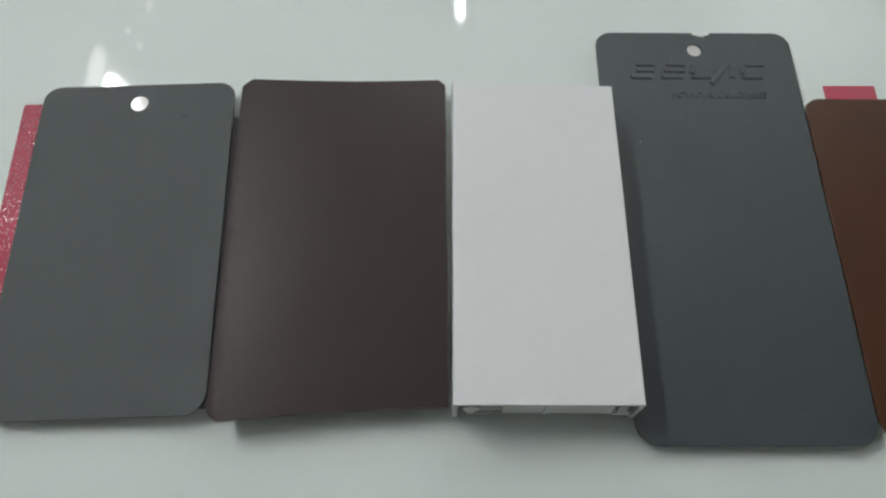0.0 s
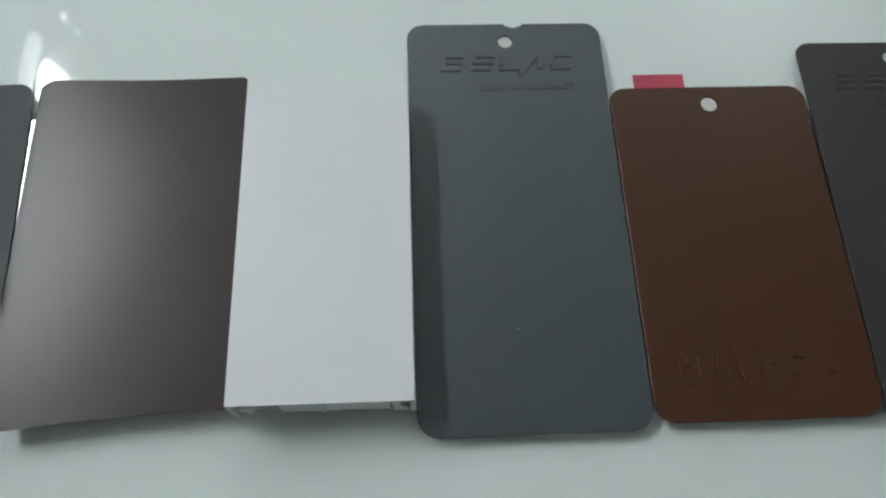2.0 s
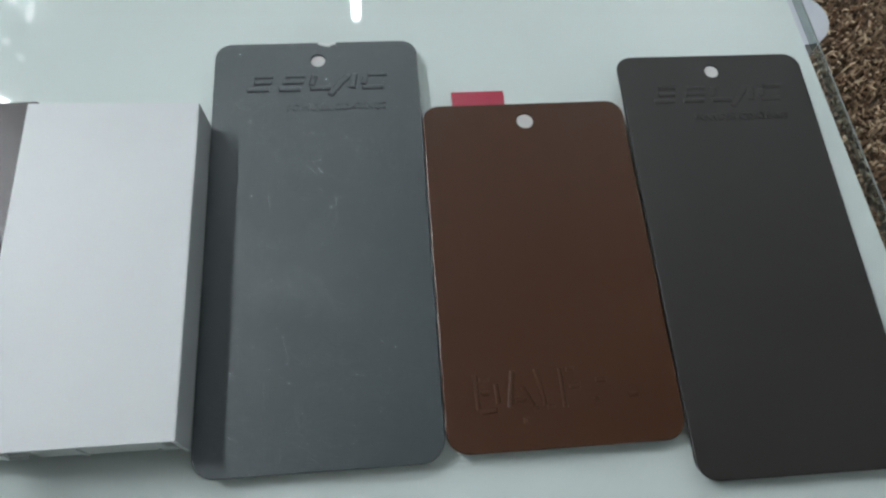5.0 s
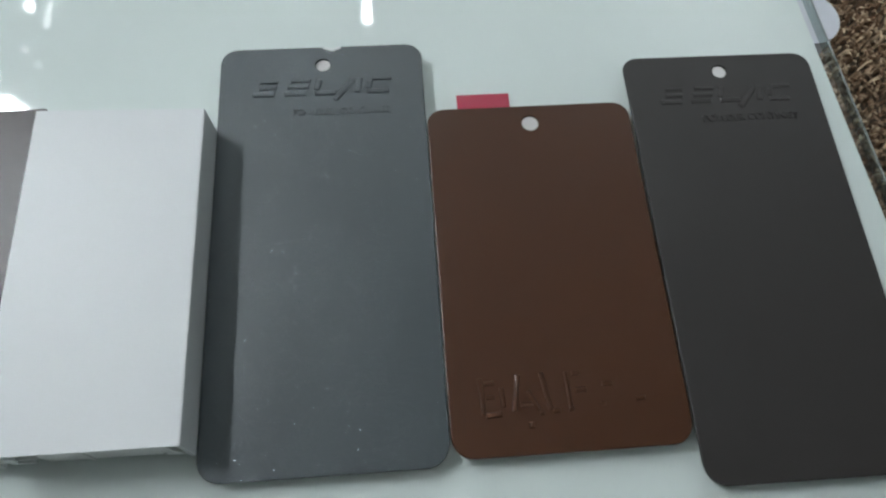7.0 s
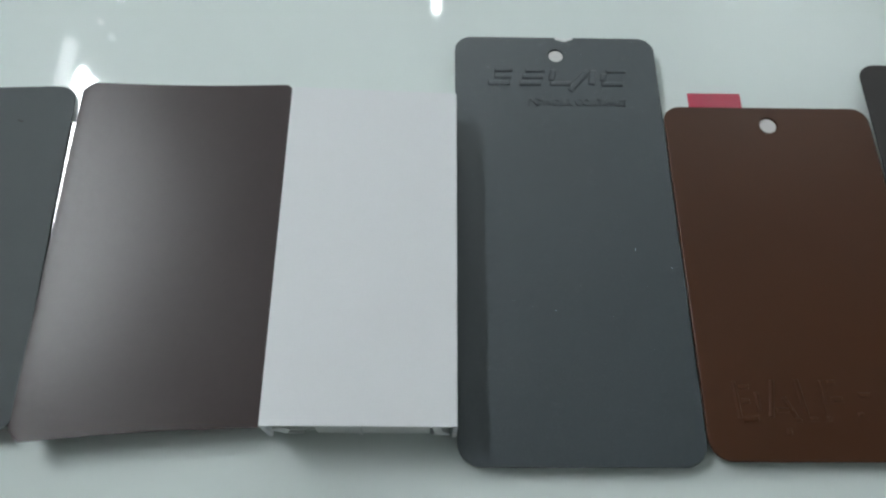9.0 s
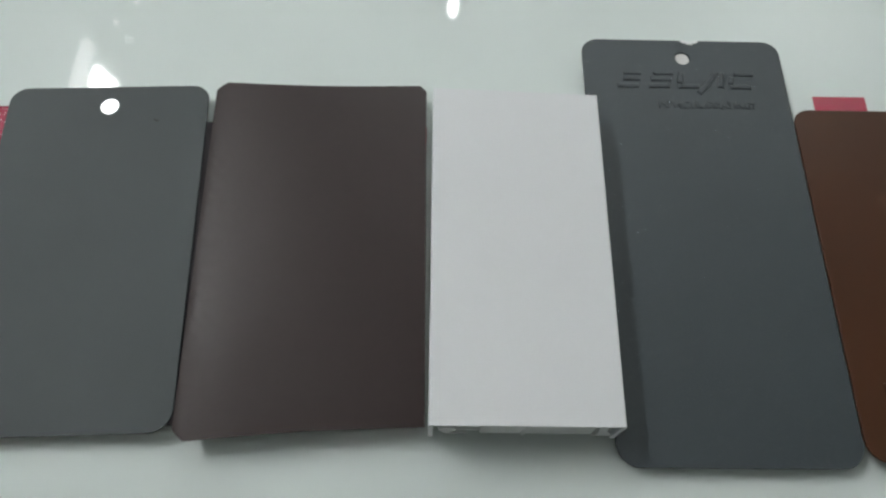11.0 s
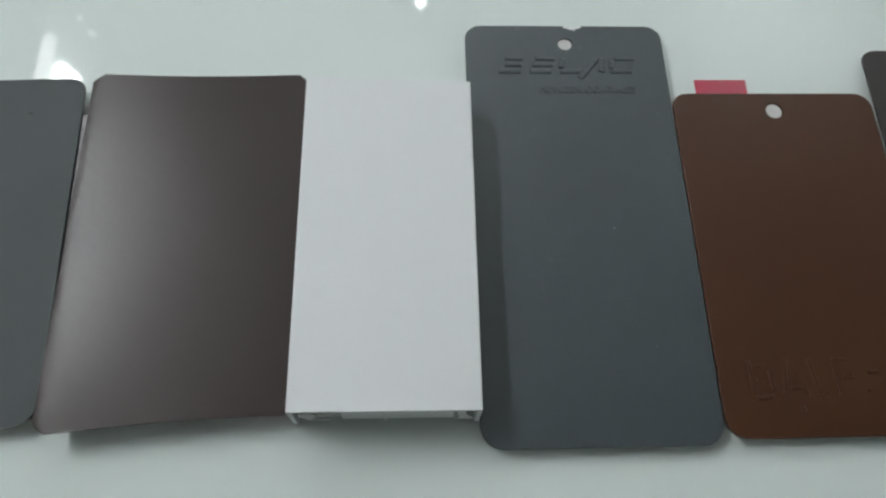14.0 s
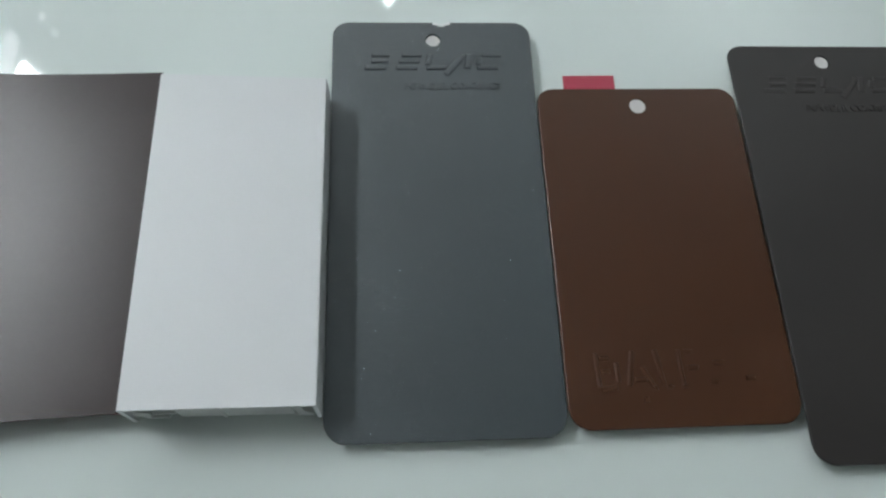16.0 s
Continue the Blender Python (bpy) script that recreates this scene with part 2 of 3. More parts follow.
def plate_mesh(pts, thick, edge, hole=None):
    """A flat plate with softly rounded rims and a round hole."""
    bm = bmesh.new()
    rings = [(0.0, edge * 0.4), (edge * 0.5, 0.0), (thick - edge, 0.0), (thick - edge * 0.3, edge * 0.3), (thick, edge)]
    loops = [[bm.verts.new((*p, z)) for p in inset(pts, d)] for z, d in rings]
    n = len(pts)
    for lo, hi in zip(loops, loops[1:]):
        for i in range(n):
            bm.faces.new((lo[i], lo[(i + 1) % n], hi[(i + 1) % n], hi[i]))
    caps = [list(loops[0]), list(loops[-1])]
    borders = [[bm.edges.get((c[i], c[(i + 1) % n])) for i in range(n)] for c in caps]
    if hole:
        hx, hy, hr = hole
        m = 28
        circ = [(math.cos(2 * math.pi * k / m), math.sin(2 * math.pi * k / m)) for k in range(m)]
        stack = [[bm.verts.new((hx + c * r, hy + s * r, z)) for c, s in circ]
                 for z, r in ((0.0, hr), (thick - edge * 0.6, hr), (thick, hr + edge * 0.6))]
        for lo, hi in zip(stack, stack[1:]):
            for i in range(m):
                bm.faces.new((lo[i], hi[i], hi[(i + 1) % m], lo[(i + 1) % m]))
        for border, ring in zip(borders, (stack[0], stack[-1])):
            border += [bm.edges.get((ring[i], ring[(i + 1) % m])) for i in range(m)]
    for border in borders:
        bmesh.ops.triangle_fill(bm, use_beauty=True, use_dissolve=False, edges=border)
    return bm


def ridge(bm, x0, y0, x1, y1, wide, high, lean=0.0, z=0.0):
    """A raised stroke with sloping flanks, from one point to another."""
    a, b = Vector((x0, y0)), Vector((x1, y1))
    t = (b - a).normalized()
    n = Vector((-t.y, t.x))
    rows = []
    for w, h, e in ((wide, 0.0, 0.0), (wide * 0.72, high * 0.8, 0.14 * wide), (wide * 0.5, high, 0.25 * wide)):
        p = [a + t * e + n * w / 2, a + t * e - n * w / 2, b - t * e - n * w / 2, b - t * e + n * w / 2]
        rows.append([bm.verts.new((q.x, q.y, z + h)) for q in p])
    for lo, hi in zip(rows, rows[1:]):
        for i in range(4):
            bm.faces.new((lo[i], lo[(i + 1) % 4], hi[(i + 1) % 4], hi[i]))
    bm.faces.new(rows[-1])


def lettering(text, size, thick, material, parent, at, width=None):
    """Raised words in the built-in font, as a mesh."""
    cu = bpy.data.curves.new("words", "FONT")
    cu.body, cu.size, cu.extrude, cu.bevel_depth, cu.resolution_u = text, size, thick, thick * 0.35, 2
    cu.offset = size * 0.03
    tmp = new("words", cu)
    bpy.context.view_layer.update()
    me = bpy.data.meshes.new_from_object(tmp.evaluated_get(bpy.context.evaluated_depsgraph_get()))
    bpy.data.objects.remove(tmp)
    bpy.data.curves.remove(cu)
    xs = [v.co.x for v in me.vertices]
    k = width / (max(xs) - min(xs)) if width else 1.0
    for v in me.vertices:
        v.co.x = (v.co.x - min(xs)) * k
    me.materials.clear()
    me.materials.append(material)
    ob = new("raised_lettering", me)
    ob.parent = parent
    ob.matrix_basis = at
    return ob


# ---- room ----
X0, X1, Y0, Y1 = -2.4, 2.6, -2.2, 3.2


def wall(name, x0, x1, y0, y1):
    tagged(thing(name, add_box(bmesh.new(), x0, x1, y0, y1, FLOOR_Z, CEILING_Z), WALL),
           "plain grey painted room wall", "wall", kind="structure")


wall("wall_north", X0, X1, Y1, Y1 + 0.12)
wall("wall_south", X0, X1, Y0 - 0.12, Y0)
wall("wall_west", X0 - 0.12, X0, Y0 - 0.12, Y1 + 0.12)
wall("wall_east", X1, X1 + 0.12, Y0 - 0.12, Y1 + 0.12)
tagged(thing("ceiling", add_box(bmesh.new(), X0 - 0.12, X1 + 0.12, Y0 - 0.12, Y1 + 0.12, CEILING_Z, CEILING_Z + 0.12), CEILING),
       "plain white painted ceiling", "ceiling", kind="structure")
tagged(thing("floor", add_box(bmesh.new(), X0 - 0.12, X1 + 0.12, Y0 - 0.12, Y1 + 0.12, FLOOR_Z - 0.12, FLOOR_Z), FLOOR),
       "dark brown floor under the shaggy carpet", "floor", kind="structure")


# ---- hanging lamps ----
def glow(name, strength):
    m = bpy.data.materials.new(name)
    m.use_nodes = True
    b = m.node_tree.nodes["Principled BSDF"]
    b.inputs["Base Color"].default_value = (0.8, 0.8, 0.8, 1)
    b.inputs["Emission Color"].default_value = (*COOL, 1)
    b.inputs["Emission Strength"].default_value = strength
    return m


def capsule(bm, x, y0, y1, z, r, seg=20, rings=6):
    """A tube along y with round ends."""
    loops = []
    for k in range(2 * rings + 2):
        a = math.pi / 2 * (1 - (k if k <= rings else k - 1) / rings)
        yc = y0 if k <= rings else y1
        rr, dy = r * math.cos(a), -r * math.sin(a)
        loops.append([bm.verts.new((x + max(rr, r * 0.02) * math.cos(t), yc + dy, z + max(rr, r * 0.02) * math.sin(t)))
                      for t in (2 * math.pi * i / seg for i in range(seg))])
    for lo, hi in zip(loops, loops[1:]):
        for i in range(seg):
            bm.faces.new((lo[i], lo[(i + 1) % seg], hi[(i + 1) % seg], hi[i]))
    bm.faces.new(loops[0])
    bm.faces.new(loops[-1])
    return bm


def hanging_lamp(tubes, label):
    """tubes: x, y0, y1, radius, strength of each light tube on one carrier."""
    xs = [t[0] for t in tubes]
    y0, y1 = min(t[1] for t in tubes), max(t[2] for t in tubes)
    mid, z = (min(xs) + max(xs)) / 2, LAMP_Z + 0.045
    half = (max(xs) - min(xs)) / 2 + 0.006
    lamp = thing("hanging_lamp", add_box(bmesh.new(), mid - half, mid + half, y0 + 0.02, max(y0 + 0.04, y1 - 0.02), z, z + 0.012, 0.003), HOUSING)
    for x, a, b, r, strength in tubes:
        part("light_tube", capsule(bmesh.new(), x, a + r, max(a + r + 0.001, b - r), LAMP_Z, r), glow("lamp_glow", strength), lamp, "lit white tube", smooth=True)
        part("holder", add_box(bmesh.new(), x - 0.003, x + 0.003, (a + b) / 2 - 0.006, (a + b) / 2 + 0.006, LAMP_Z + r * 0.9, z + 0.002), HOUSING, lamp)
    for u in (0.2, 0.8):
        yy = y0 + u * (y1 - y0)
        part("suspension_rod", add_box(bmesh.new(), mid - 0.002, mid + 0.002, yy - 0.002, yy + 0.002, z + 0.01, CEILING_Z), BARE_METAL, lamp)
    return tagged(lamp, label, "lamp", "hanging lamps")


hanging_lamp([(-0.848, 0.30, 1.075, 0.016, KEY * 1.12), (-0.812, 0.36, 1.045, 0.013, KEY * 0.75), (-0.897, 0.30, 1.165, 0.017, 9.0)],
             "white hanging lamp with three lit tubes side by side")
hanging_lamp([(0.058, 1.268, 2.45, 0.013, 60.0)], "slim white hanging tube lamp, lit")
hanging_lamp([(-0.792, 1.285, 1.75, 0.008, 10.0)], "thin white hanging tube lamp, lit")
hanging_lamp([(-0.835, 1.211, 1.229, 0.009, 12.0)], "small round white hanging lamp, lit")
hanging_lamp([(-0.793, 1.158, 1.180, 0.011, 3.0)], "small round white hanging lamp, dimly lit")
hanging_lamp([(-0.843, 1.345, 1.380, 0.013, 30.0)], "small round white hanging lamp, lit")


def added_uplight(x, y):
    """An added, unseen standing lamp; its bowl carries a fill light aimed at the ceiling."""
    lamp = new("added_uplight")
    lamp.matrix_world = pose(x, y, FLOOR_Z)
    for name, rows in (("base", ((0.145, 0.0), (0.145, 0.012), (0.12, 0.024), (0.02, 0.03))),
                       ("pole", ((0.013, 0.028), (0.013, 1.78), (0.03, 1.80))),
                       ("bowl", ((0.03, 1.795), (0.09, 1.815), (0.15, 1.86), (0.19, 1.93), (0.184, 1.932), (0.145, 1.868), (0.085, 1.824), (0.001, 1.812)))):
        bm, seg = bmesh.new(), 32
        loops = [[bm.verts.new((r * math.cos(a), r * math.sin(a), z)) for a in (2 * math.pi * k / seg for k in range(seg))] for r, z in rows]
        for lo, hi in zip(loops, loops[1:]):
            for k in range(seg):
                bm.faces.new((lo[k], lo[(k + 1) % seg], hi[(k + 1) % seg], hi[k]))
        bm.faces.new(loops[0][::-1])
        bm.faces.new(loops[-1])
        part(name, bm, HOUSING, lamp, smooth=name == "pole")
    return tagged(lamp, "white standing lamp added out of view to brighten the ceiling", "lamp", "standing lamps")


added_uplight(1.45, 1.95)
added_uplight(-0.1, 2.70)
added_uplight(0.7, -1.35)

# ---- carpet ----
rug = tagged(thing("carpet", add_box(bmesh.new(), -0.3, 1.6, -0.9, 1.5, FLOOR_Z, FLOOR_Z + 0.006, 0.002), FLOOR),
             "brown and beige long-pile shaggy carpet on the floor", "carpet")
rnd = random.Random(4)
verts, faces = [], []
for k in range(86000):
    near_table = k < 26000
    x, y = (rnd.uniform(0.28, 0.95), rnd.uniform(-0.15, 0.95)) if near_table else (rnd.uniform(-0.29, 1.59), rnd.uniform(-0.89, 1.49))
    if not near_table and 0.28 < x < 0.95 and -0.15 < y < 0.95:
        continue
    a, r, hgt = rnd.uniform(0, 6.283), rnd.uniform(0.004, 0.017), rnd.uniform(0.008, 0.026)
    w = rnd.uniform(0.0011, 0.0027) * (1.0 if near_table else 1.8)
    dx, dy = math.cos(a), math.sin(a)
    z0, i = FLOOR_Z + 0.004, len(verts)
    for u, hh in ((0.0, 0.0), (0.35, 0.75), (1.0, 1.0)):
        ww = w * (1.0 - 0.5 * u)
        for s in (-1, 1):
            verts.append((x + dx * r * u - dy * ww * s, y + dy * r * u + dx * ww * s, z0 + hgt * hh - 0.004 * u * u))
    faces += [(i, i + 1, i + 3, i + 2), (i + 2, i + 3, i + 5, i + 4)]
me = bpy.data.meshes.new("pile")
me.from_pydata(verts, [], faces)
me.materials.append(PILE)
pile = new("pile", me)
pile.parent = rug
tagged(pile, "long brown and beige strands", kind="stuff")

# ---- table ----
TABLE_TURN = 3.15
T = Matrix.Translation((0.2887, 0.160, 0)) @ pose(0, 0, 0, 0, 0, TABLE_TURN)
table = new("table")
table.matrix_world = T
tagged(table, "low table with a thick clear glass top painted white underneath", "table")
W, N, S, GL = 0.92, 0.62, -0.58, 0.0062
DEPTH, WHITE_X = 0.0044, 0.0035     # the white back lies this deep under the glass face and ends here


def chamfer_strip(x, size, y0, y1):
    """The bevelled upper corner of the glass, a slim three-sided bar that draws its highlight."""
    bm = bmesh.new()
    a, b = ([bm.verts.new(p) for p in ((x - size * 0.35, y, 0.0001), (x + size * 0.75, y, -size), (x - size * 0.35, y, -size * 0.5))] for y in (y0, y1))
    for i in range(3):
        bm.faces.new((a[i], a[(i + 1) % 3], b[(i + 1) % 3], b[i]))
    bm.faces.new(a)
    bm.faces.new(b[::-1])
    return bm


def glass_plate(x0, x1, y0, y1, z0, z1, bevel):
    """A plate of glass lying on its back paint: face, rims and ground edges, open where the paint joins it."""
    bm = add_box(bmesh.new(), x0, x1, y0, y1, z0, z1, bevel)
    low = [f for f in bm.faces if f.normal.z < -0.5 or f.calc_center_median().z < z0 + bevel]
    bmesh.ops.delete(bm, geom=low, context="FACES")
    return bm


part("white_back", add_box(bmesh.new(), -W, WHITE_X, S, N, -DEPTH - 0.0012, -DEPTH), TABLE_WHITE, table, "white painted back of the glass")
part("glass_plate", glass_plate(-W - 0.0008, GL, S - 0.0008, N + 0.0008, -DEPTH + 0.0001, 0.0, 0.0007), GLASS, table, "thick clear glass plate")
part("ground_edge", add_box(bmesh.new(), GL + 0.0001, GL + 0.0006, S, N, -DEPTH - 0.001, -0.0009, 0.0002), EDGE_GLASS, table, "ground grey-green glass edge")
part("chamfer", chamfer_strip(GL, 0.0009, S, N), CHAMFER_GLINT, table, "chamfer of the glass, its highlight painted pale grey")
part("under_frame", add_box(bmesh.new(), -W + 0.03, -0.02, S + 0.03, N - 0.03, -0.035, -DEPTH - 0.0014, 0.002), LEG_GREY, table)
for lx, ly in ((0.0119, 0.037), (-W + 0.04, 0.036), (0.0105, S + 0.05), (-W + 0.04, S + 0.05)):
    bm = bmesh.new()
    bmesh.ops.create_cone(bm, cap_ends=True, segments=40, radius1=0.0135, radius2=0.0135, depth=0.0105 - 0.023 - FLOOR_Z,
                          matrix=Matrix.Translation((lx, ly, (FLOOR_Z - 0.0125) / 2)))
    part("leg", bm, LEG_GREY, table, "pale grey round leg", smooth=False)


# ---- samples ----
MM = 0.001


def flat(x, y, rz=0.0, z=0.0002, rx=0.0, ry=0.0):
    return pose(x * MM, y * MM, z, rx, ry, rz)


def strokes(parent, material, rows, x, y, z, high):
    """Raised strokes on a plate, each a part; rows: x0, y0, x1, y1, width in millimetres."""
    for x0, y0, x1, y1, w in rows:
        bm = bmesh.new()
        ridge(bm, (x + x0) * MM, (y + y0) * MM, (x + x1) * MM, (y + y1) * MM, w * MM, high, z=z)
        part("raised_stroke", bm, material, parent)


def slanted_mark():
    """A slanted block mark as plain bars."""
    rows, lean = [], 0.26
    for x0, y0, x1, y1, w in ((0.0, 0.7, 8.0, 0.7, 1.7), (1.6, 3.5, 8.0, 3.5, 1.4), (1.2, 6.1, 7.8, 6.1, 1.2),
                              (11.2, 0.7, 19.2, 0.7, 1.7), (11.6, 3.5, 19.4, 3.5, 1.4), (12.2, 6.1, 19.4, 6.1, 1.2),
                              (22.4, 1.9, 22.4, 6.6, 1.9), (22.2, 0.7, 30.0, 0.7, 1.7),
                              (30.0, -2.4, 34.8, 6.2, 2.0), (37.4, 0.2, 36.6, 6.8, 2.2),
                              (41.0, 1.8, 41.0, 5.2, 1.9), (40.8, 0.7, 48.6, 0.7, 1.7), (41.4, 6.1, 48.6, 6.1, 1.3)):
        rows.append((x0 + lean * y0, y0, x1 + lean * y1, y1, w * 1.2))
    return rows


def sample_plate(name, label, at, w, h, radii, thick, material, hole, edge=0.0005, notch=None):
    pts = rounded_outline(w * MM, h * MM, [r * MM for r in radii], notch=notch)
    hole = tuple(v * MM for v in hole) if hole else None
    ob = thing(name, plate_mesh(pts, thick, edge, hole), material, at)
    if hole:
        bm = bmesh.new()
        bmesh.ops.create_cone(bm, cap_ends=True, segments=28, radius1=hole[2] * 1.35, radius2=hole[2] * 1.35, depth=0.00012,
                              matrix=Matrix.Translation((hole[0], hole[1], 0.00004)))
        part("hole_backing", bm, BACKING, ob, "pale glossy backing showing in the hang hole")
    return tagged(ob, label, "colour sample", "coating colour samples")


# crimson glitter plates lying under the two left samples
sample_plate("glitter_plate", "crimson red glitter plate lying under the slate grey sample", flat(-106.4, 93.1, 2.2), 72.0, 108.8, (1, 1, 1, 1), 0.0003, CRIMSON, None, 0.0001, notch=(5.3 * MM, 14 * MM, 9 * MM))
sample_plate("glitter_plate", "crimson red glitter plate lying under the dark umber sample", flat(-29.9, 90.5, -0.6), 73.2, 102, (1, 1, 1, 1), 0.0004, CRIMSON, None, 0.0001)
# Dark gloss strip standing in for the shade between slate and umber.
sample_plate("gap_shade_plate", "thin dark glossy strip added for the shade in the gap between two samples", flat(-62.5, 89.9, -1.2, 0.00062), 18.0, 102.2, (1, 1, 1, 1), 0.0002, GAP_SHADE, None, 0.00005)

THIN = 0.0008
slate = sample_plate("sample_plate", "matt slate grey coated metal plate with a hang hole", flat(-101.3, 95.0, 2.15, 0.00078, 0, -0.45), 68.65, 118.8, (7, 7, 6, 6), 0.00045, SLATE, (0.3, 51.55, 3.13), 0.00015)
bm = bmesh.new()
for x0, y0, x1, y1, w in ((16.2, 46.0, 17.4, 45.2, 0.5), (17.2, 45.4, 17.9, 45.3, 0.7)):
    ridge(bm, x0 * MM, y0 * MM, x1 * MM, y1 * MM, w * MM, 0.00006, z=0.00044)
part("scuff", bm, ANTHRACITE, slate, "small dark scuff")

dark = sample_plate("sample_plate", "large blue-grey metallic coated plate with raised lettering", flat(100.15, 104.2, 0.15), 73.1, 151.3, (7, 7, 6, 6), THIN, BLUE_GREY,
                    (0.3, 67.6, 2.65), 0.0003, notch=(3.6 * MM, 6.2 * MM, 0.9 * MM))
strokes(dark, BLUE_GREY, slanted_mark(), -25.0, 54.7, THIN - 0.00001, 0.00038)
lettering("POWDER COATINGS", 0.0040, 0.00012, BLUE_GREY, dark, pose(-10.6 * MM, 46.3 * MM, THIN + 0.0001), 35.0 * MM)
bm = bmesh.new()
for x0, y0, x1, y1, w in ((0.3, 75.3, 2.3, 74.6, 1.3), (2.2, 74.5, 4.9, 74.2, 1.5), (4.8, 74.6, 6.9, 75.3, 1.3)):
    ridge(bm, x0 * MM, y0 * MM, x1 * MM, y1 * MM, w * MM, 0.00032, z=THIN - 0.0001)
part("bare_chip", bm, BARE_METAL, dark, "bare silver chip in the rim")
bm = bmesh.new()
ridge(bm, 34.4 * MM, -72.7 * MM, 35.6 * MM, -70.2 * MM, 0.4 * MM, 0.0002, z=THIN - 0.0003)
part("worn_rim", bm, BARE_METAL, dark, "bare worn spot on the rim")

brown = sample_plate("sample_plate", "chocolate brown coated plate with raised worn lettering", flat(173.6, 90.6, 0.2), 73.1, 120.4, (7, 7, 6, 6), THIN, CHOCOLATE, (0.15, 52.9, 3.0), 0.0005)
tagged(thing("red_tab", plate_mesh(rounded_outline(19.4 * MM, 24 * MM, [0.0003] * 4, 3), 0.00015, 0.00004), CRIMSON_PLAIN, flat(158.3, 147.7, 0.3, -DEPTH + 0.0004)),
       "plain crimson film tab under the glass behind the brown sample", "tab")
# worn raised strokes that cannot be read
WORN = ((0.6, 0.8, 0.0, 11.8, 1.2), (1.2, 10.0, 4.4, 10.2, 1.2), (6.4, 8.6, 6.6, 2.6, 1.2), (6.2, 0.9, 1.0, 0.5, 1.5), (1.6, 5.9, 4.2, 5.9, 1.2),
        (9.9, 1.2, 11.8, 12.2, 1.3), (14.4, 7.2, 17.4, 1.0, 1.2), (11.8, 3.2, 15.6, 3.2, 1.2), (20.8, 1.0, 19.0, 12.4, 1.3), (26.9, 1.2, 26.6, 12.2, 1.1),
        (28.4, 11.6, 31.0, 11.6, 1.2), (28.8, 6.4, 32.4, 6.6, 1.4), (37.2, 7.8, 40.6, 7.8, 1.2), (36.0, 2.0, 37.8, 2.0, 1.0),
        (47.0, 2.7, 50.0, 2.9, 1.2), (13.6, -3.0, 15.4, -3.0, 1.6), (17.2, 0.4, 18.8, 0.5, 1.2), (21.4, 0.6, 23.6, 0.8, 1.1), (26.2, 0.7, 28.0, 0.8, 1.0))
strokes(brown, CHOCOLATE, [(*row[:4], row[4] * 1.25) for row in WORN], -26.6, -48.6, THIN - 0.00001, 0.00040)

black = sample_plate("sample_plate", "large anthracite coated plate with raised lettering", flat(246.6, 93.8, -0.1), 71.7, 151.9, (7, 7, 6, 6), THIN, ANTHRACITE, (0.5, 68.7, 2.7), 0.0005)
strokes(black, ANTHRACITE, slanted_mark(), -24.6, 55.2, THIN - 0.00001, 0.00026)
lettering("POWDER COATINGS", 0.0040, 0.00012, ANTHRACITE, black, pose(-10.2 * MM, 47.2 * MM, THIN + 0.0001), 35.4 * MM)


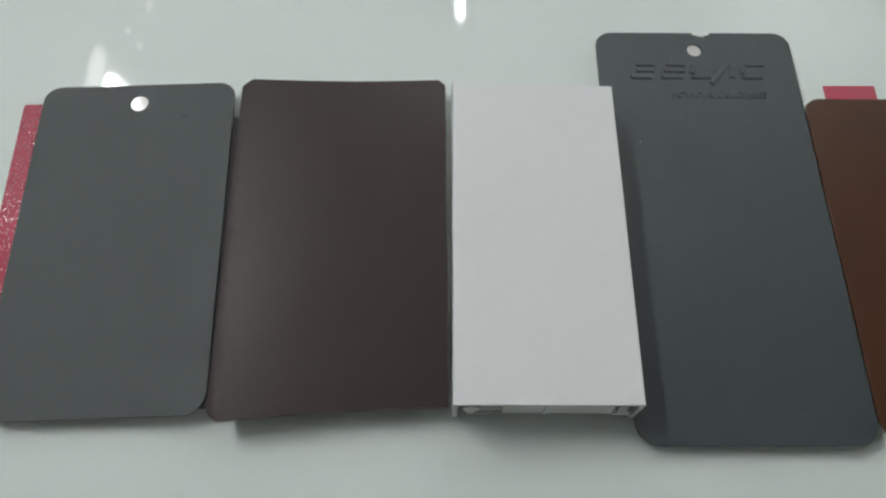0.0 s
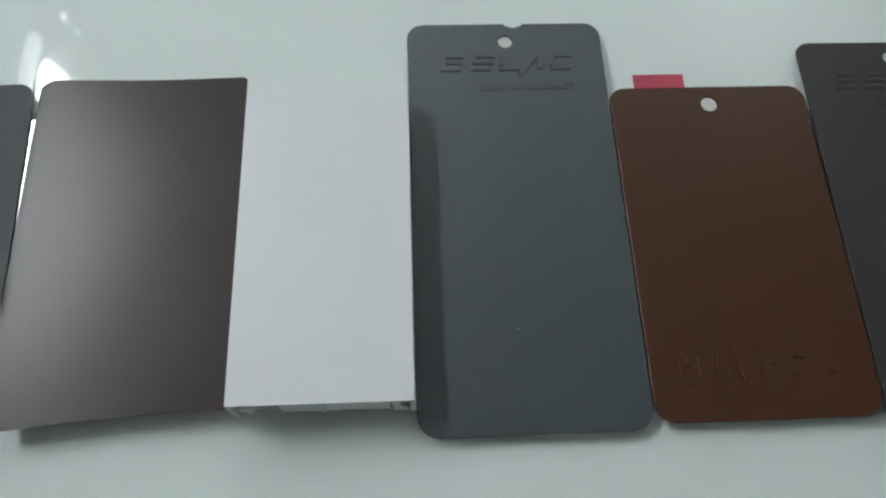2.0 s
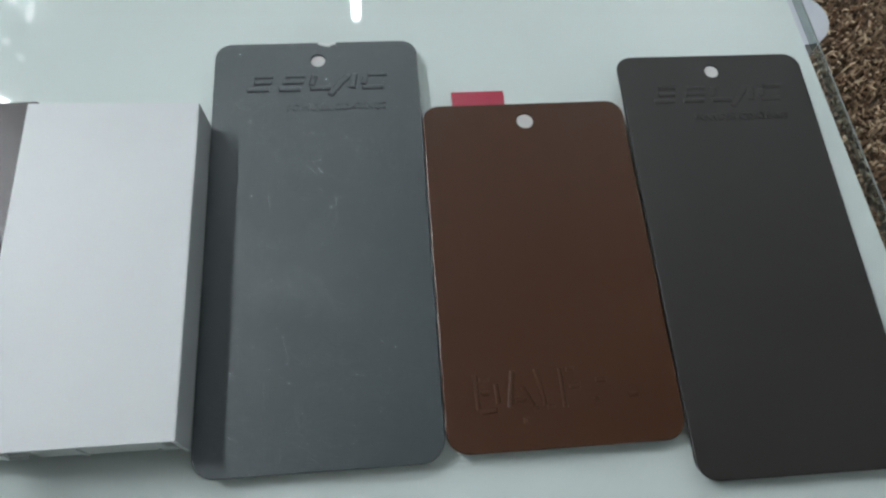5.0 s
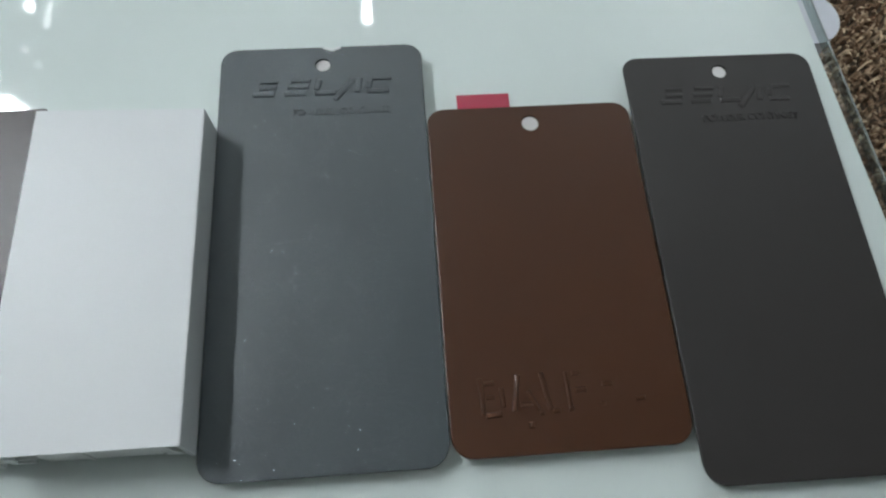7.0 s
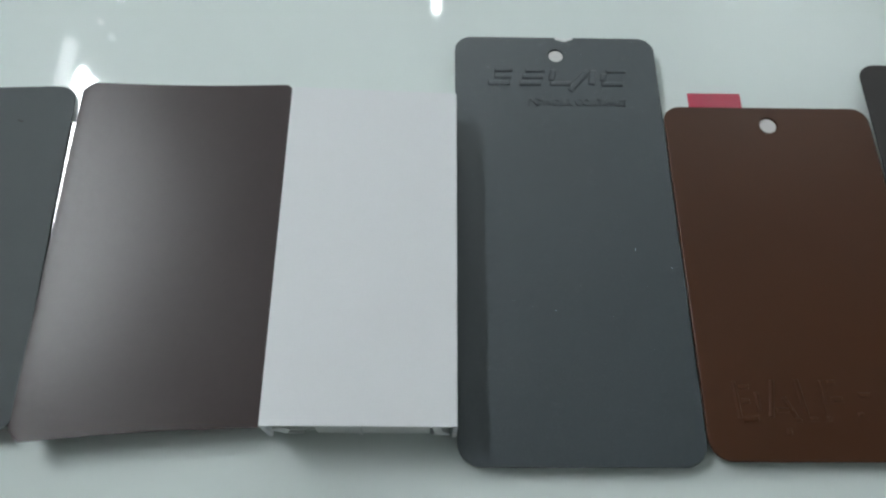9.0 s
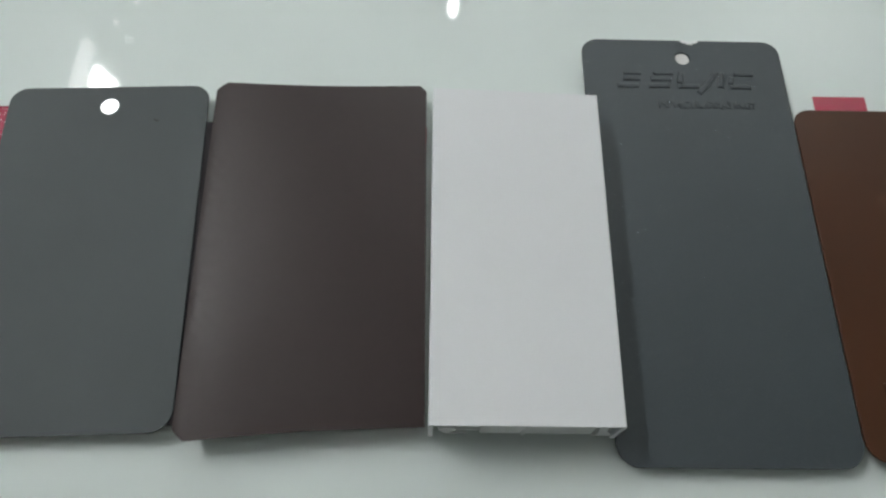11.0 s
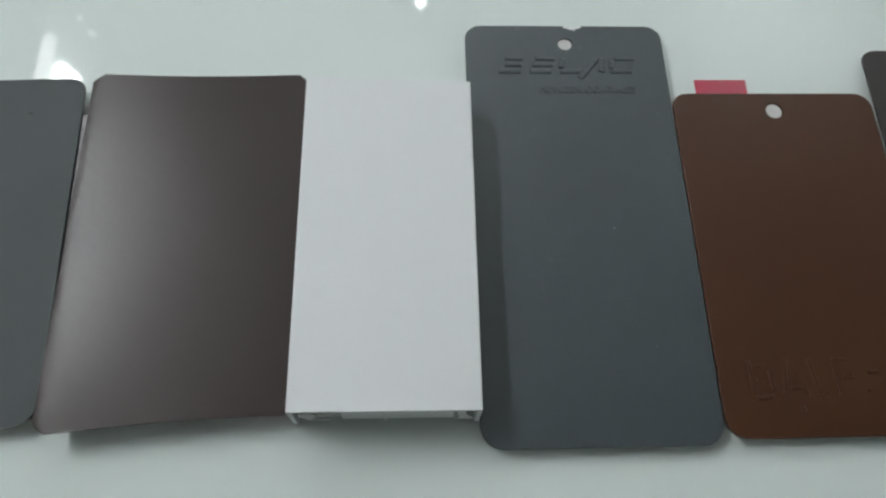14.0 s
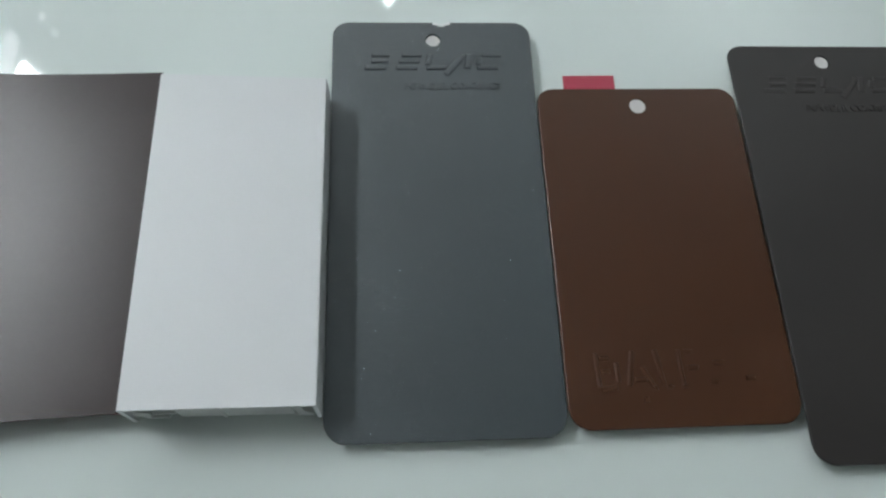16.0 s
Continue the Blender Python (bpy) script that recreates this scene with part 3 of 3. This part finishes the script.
# dark umber sheet: thin, slightly warped, its free side bent up a little
def warped_sheet(material):
    bm = bmesh.new()
    nu, nv, thick = 84, 132, 0.0003
    tl, tr, br, bl = (-66.4, 156.5), (6.8, 156.8), (8.2, 38.9), (-63.0, 33.8)
    cut = 3.4
    grid = {}
    for side in (0, 1):
        for j in range(nv + 1):
            for i in range(nu + 1):
                u, v = i / nu, j / nv
                x = (bl[0] * (1 - u) + br[0] * u) * (1 - v) + (tl[0] * (1 - u) + tr[0] * u) * v
                y = (bl[1] * (1 - u) + br[1] * u) * (1 - v) + (tl[1] * (1 - u) + tr[1] * u) * v
                # clipped corners
                du, dv = u * 71, v * 118
                for eu, ev in ((du, 118 - dv), (du, dv), (71 - du, 118 - dv)):
                    c = cut if ev is dv or eu is du else 2.2
                    if eu + ev < c:
                        k = (c - eu - ev) / 2
                        x += k if eu is du else -k
                        y += -k if ev is not dv else k
                # slightly hollow upper edge, bowed lower edge
                y -= 0.9 * math.sin(math.pi * min(1, u * 1.05)) * v ** 6
                y += 0.8 * math.sin(math.pi * u) * (1 - v) ** 6
                z = 2.55 + 0.55 * (1 - u) ** 2 * (0.35 + 0.65 * v) + 0.25 * math.sin(math.pi * u) + 1.8 * (1 - v) ** 1.3 * (1 - 0.65 * u) - 1.1 * v ** 3 + 0.5 * v + 1.1 * (1 - v) ** 2.2
                z += 0.25 * max(0.0, 1 - (du + dv) / 10.0) ** 2      # the bent corner
                roll = max(0.0, 1 - du / 2.4)
                z += 0.13 * roll ** 2
                wr = max(0.0, 1 - du / 15.0) ** 1.2 * min(1.0, 1.5 * (1 - v)) ** 0.8
                z += 0.14 * wr * noise.noise(Vector((x * 0.46, y * 0.42, 3.0))) + 0.05 * wr * noise.noise(Vector((x * 0.2, y * 0.25, 9.0)))
                z += 0.10 * noise.noise(Vector((x * 0.03, y * 0.03, 7.0)))
                grid[side, i, j] = bm.verts.new((x * MM, y * MM, z * MM - side * thick))
    for side in (0, 1):
        for j in range(nv):
            for i in range(nu):
                q = [grid[side, i, j], grid[side, i + 1, j], grid[side, i + 1, j + 1], grid[side, i, j + 1]]
                bm.faces.new(q if side == 0 else q[::-1])
    rim = [(i, 0) for i in range(nu)] + [(nu, j) for j in range(nv)] + [(i, nv) for i in range(nu, 0, -1)] + [(0, j) for j in range(nv, 0, -1)]
    for a, b in zip(rim, rim[1:] + rim[:1]):
        bm.faces.new((grid[(1, *a)], grid[(1, *b)], grid[(0, *b)], grid[(0, *a)]))
        bm.edges.get((grid[(0, *a)], grid[(0, *b)])).smooth = False
    return tagged(thing("sample_sheet", bm, material, smooth=True), "dark umber satin sheet, slightly warped, with clipped corners",
                  "colour sample", "coating colour samples")


warped_sheet(UMBER)


# white hollow profile, cut from a longer bar
def extrude_y(bm, section, near, far):
    """section: closed outline of x, z; near: y as a function of x and z, far: of x."""
    a = [bm.verts.new((x * MM, near(x, z) * MM, z * MM)) for x, z in section]
    b = [bm.verts.new((x * MM, far(x) * MM, z * MM)) for x, z in section]
    n = len(section)
    for i in range(n):
        bm.faces.new((a[i], a[(i + 1) % n], b[(i + 1) % n], b[i]))
    bmesh.ops.triangle_fill(bm, use_beauty=True, edges=[bm.edges.get((a[i], a[(i + 1) % n])) for i in range(n)])
    bmesh.ops.triangle_fill(bm, use_beauty=True, edges=[bm.edges.get((b[i], b[(i + 1) % n])) for i in range(n)])
    return bm


BX0, BX1 = 9.2, 63.5
near = lambda x, z: 38.2 - 1.4 * (15.0 - z) / 15.0
far = lambda x: 147.0 - 1.7 * (x - BX0) / (BX1 - BX0)
profile = new("profile_offcut")
profile.location = (0, 0, 0)
tagged(profile, "short offcut of a white coated hollow aluminium profile", "profile offcut", "coating colour samples")
part("top_face", extrude_y(bmesh.new(), [(BX0 + 0.55, 15.0), (BX0 + 0.16, 14.84), (BX0, 14.45), (BX0, 13.8), (BX1, 13.8), (BX1, 14.6), (BX1 - 0.12, 14.88), (BX1 - 0.4, 15.0)], near, far), BOX_WHITE, profile, "smooth white coated face")
part("side_wall", extrude_y(bmesh.new(), [(BX0, 13.8), (BX0, 0.3), (BX0 + 1.3, 0.3), (BX0 + 1.3, 13.8)], near, far), BOX_WHITE, profile)
part("side_wall", extrude_y(bmesh.new(), [(BX1 - 1.3, 13.8), (BX1 - 1.3, 0.3), (BX1, 0.3), (BX1, 13.8)], near, far), BOX_WHITE, profile)
inner = lambda x, z: near(x, z) + 0.5
port = [(BX0 + 5.3 + 2.5 * math.cos(2 * math.pi * k / 20), 9.4 + 2.5 * math.sin(2 * math.pi * k / 20)) for k in range(20)]
part("screw_port", extrude_y(bmesh.new(), port, near, far), SHADE_GREY, profile, "round bare aluminium screw port")
part("port_neck", extrude_y(bmesh.new(), [(BX0 + 4.5, 13.8), (BX0 + 4.5, 11.6), (BX0 + 6.1, 11.6), (BX0 + 6.1, 13.8)], inner, far), SHADE_GREY, profile)
part("clip_rib", extrude_y(bmesh.new(), [(BX0 + 4.4, 7.2), (BX0 + 4.0, 3.4), (BX0 + 4.6, 2.2), (BX0 + 10.8, 2.2), (BX0 + 10.8, 3.3), (BX0 + 6.0, 3.5), (BX0 + 6.2, 7.2)], inner, far),
     SHADE_GREY, profile, "bare aluminium clip rib")
part("clip_rib", extrude_y(bmesh.new(), [(BX1 - 7.0, 13.8), (BX1 - 6.2, 5.2), (BX1 - 7.4, 5.0), (BX1 - 7.4, 3.6), (BX1 - 2.0, 3.6), (BX1 - 2.0, 5.2), (BX1 - 4.2, 9.0), (BX1 - 4.6, 13.8)], near, far), SHADE_GREY, profile, "bare aluminium clip rib")
part("lower_web", extrude_y(bmesh.new(), [(BX0 + 13.6, 12.4), (BX0 + 14.6, 11.2), (BX0 + 14.6, 3.2), (BX1 - 7.6, 3.2), (BX1 - 7.6, 12.4)], inner, far), SHADE_GREY, profile, "bare aluminium inner web")
part("middle_web", extrude_y(bmesh.new(), [(BX0 + 26.6, 13.8), (BX0 + 26.6, 3.0), (BX0 + 27.5, 3.0), (BX0 + 27.5, 13.8)], near, far), SHADE_GREY, profile)
part("thin_web", extrude_y(bmesh.new(), [(BX0 + 7.7, 8.4), (BX0 + 7.7, 7.2), (BX0 + 14.4, 7.2), (BX0 + 14.4, 8.4)], inner, far), SHADE_GREY, profile)
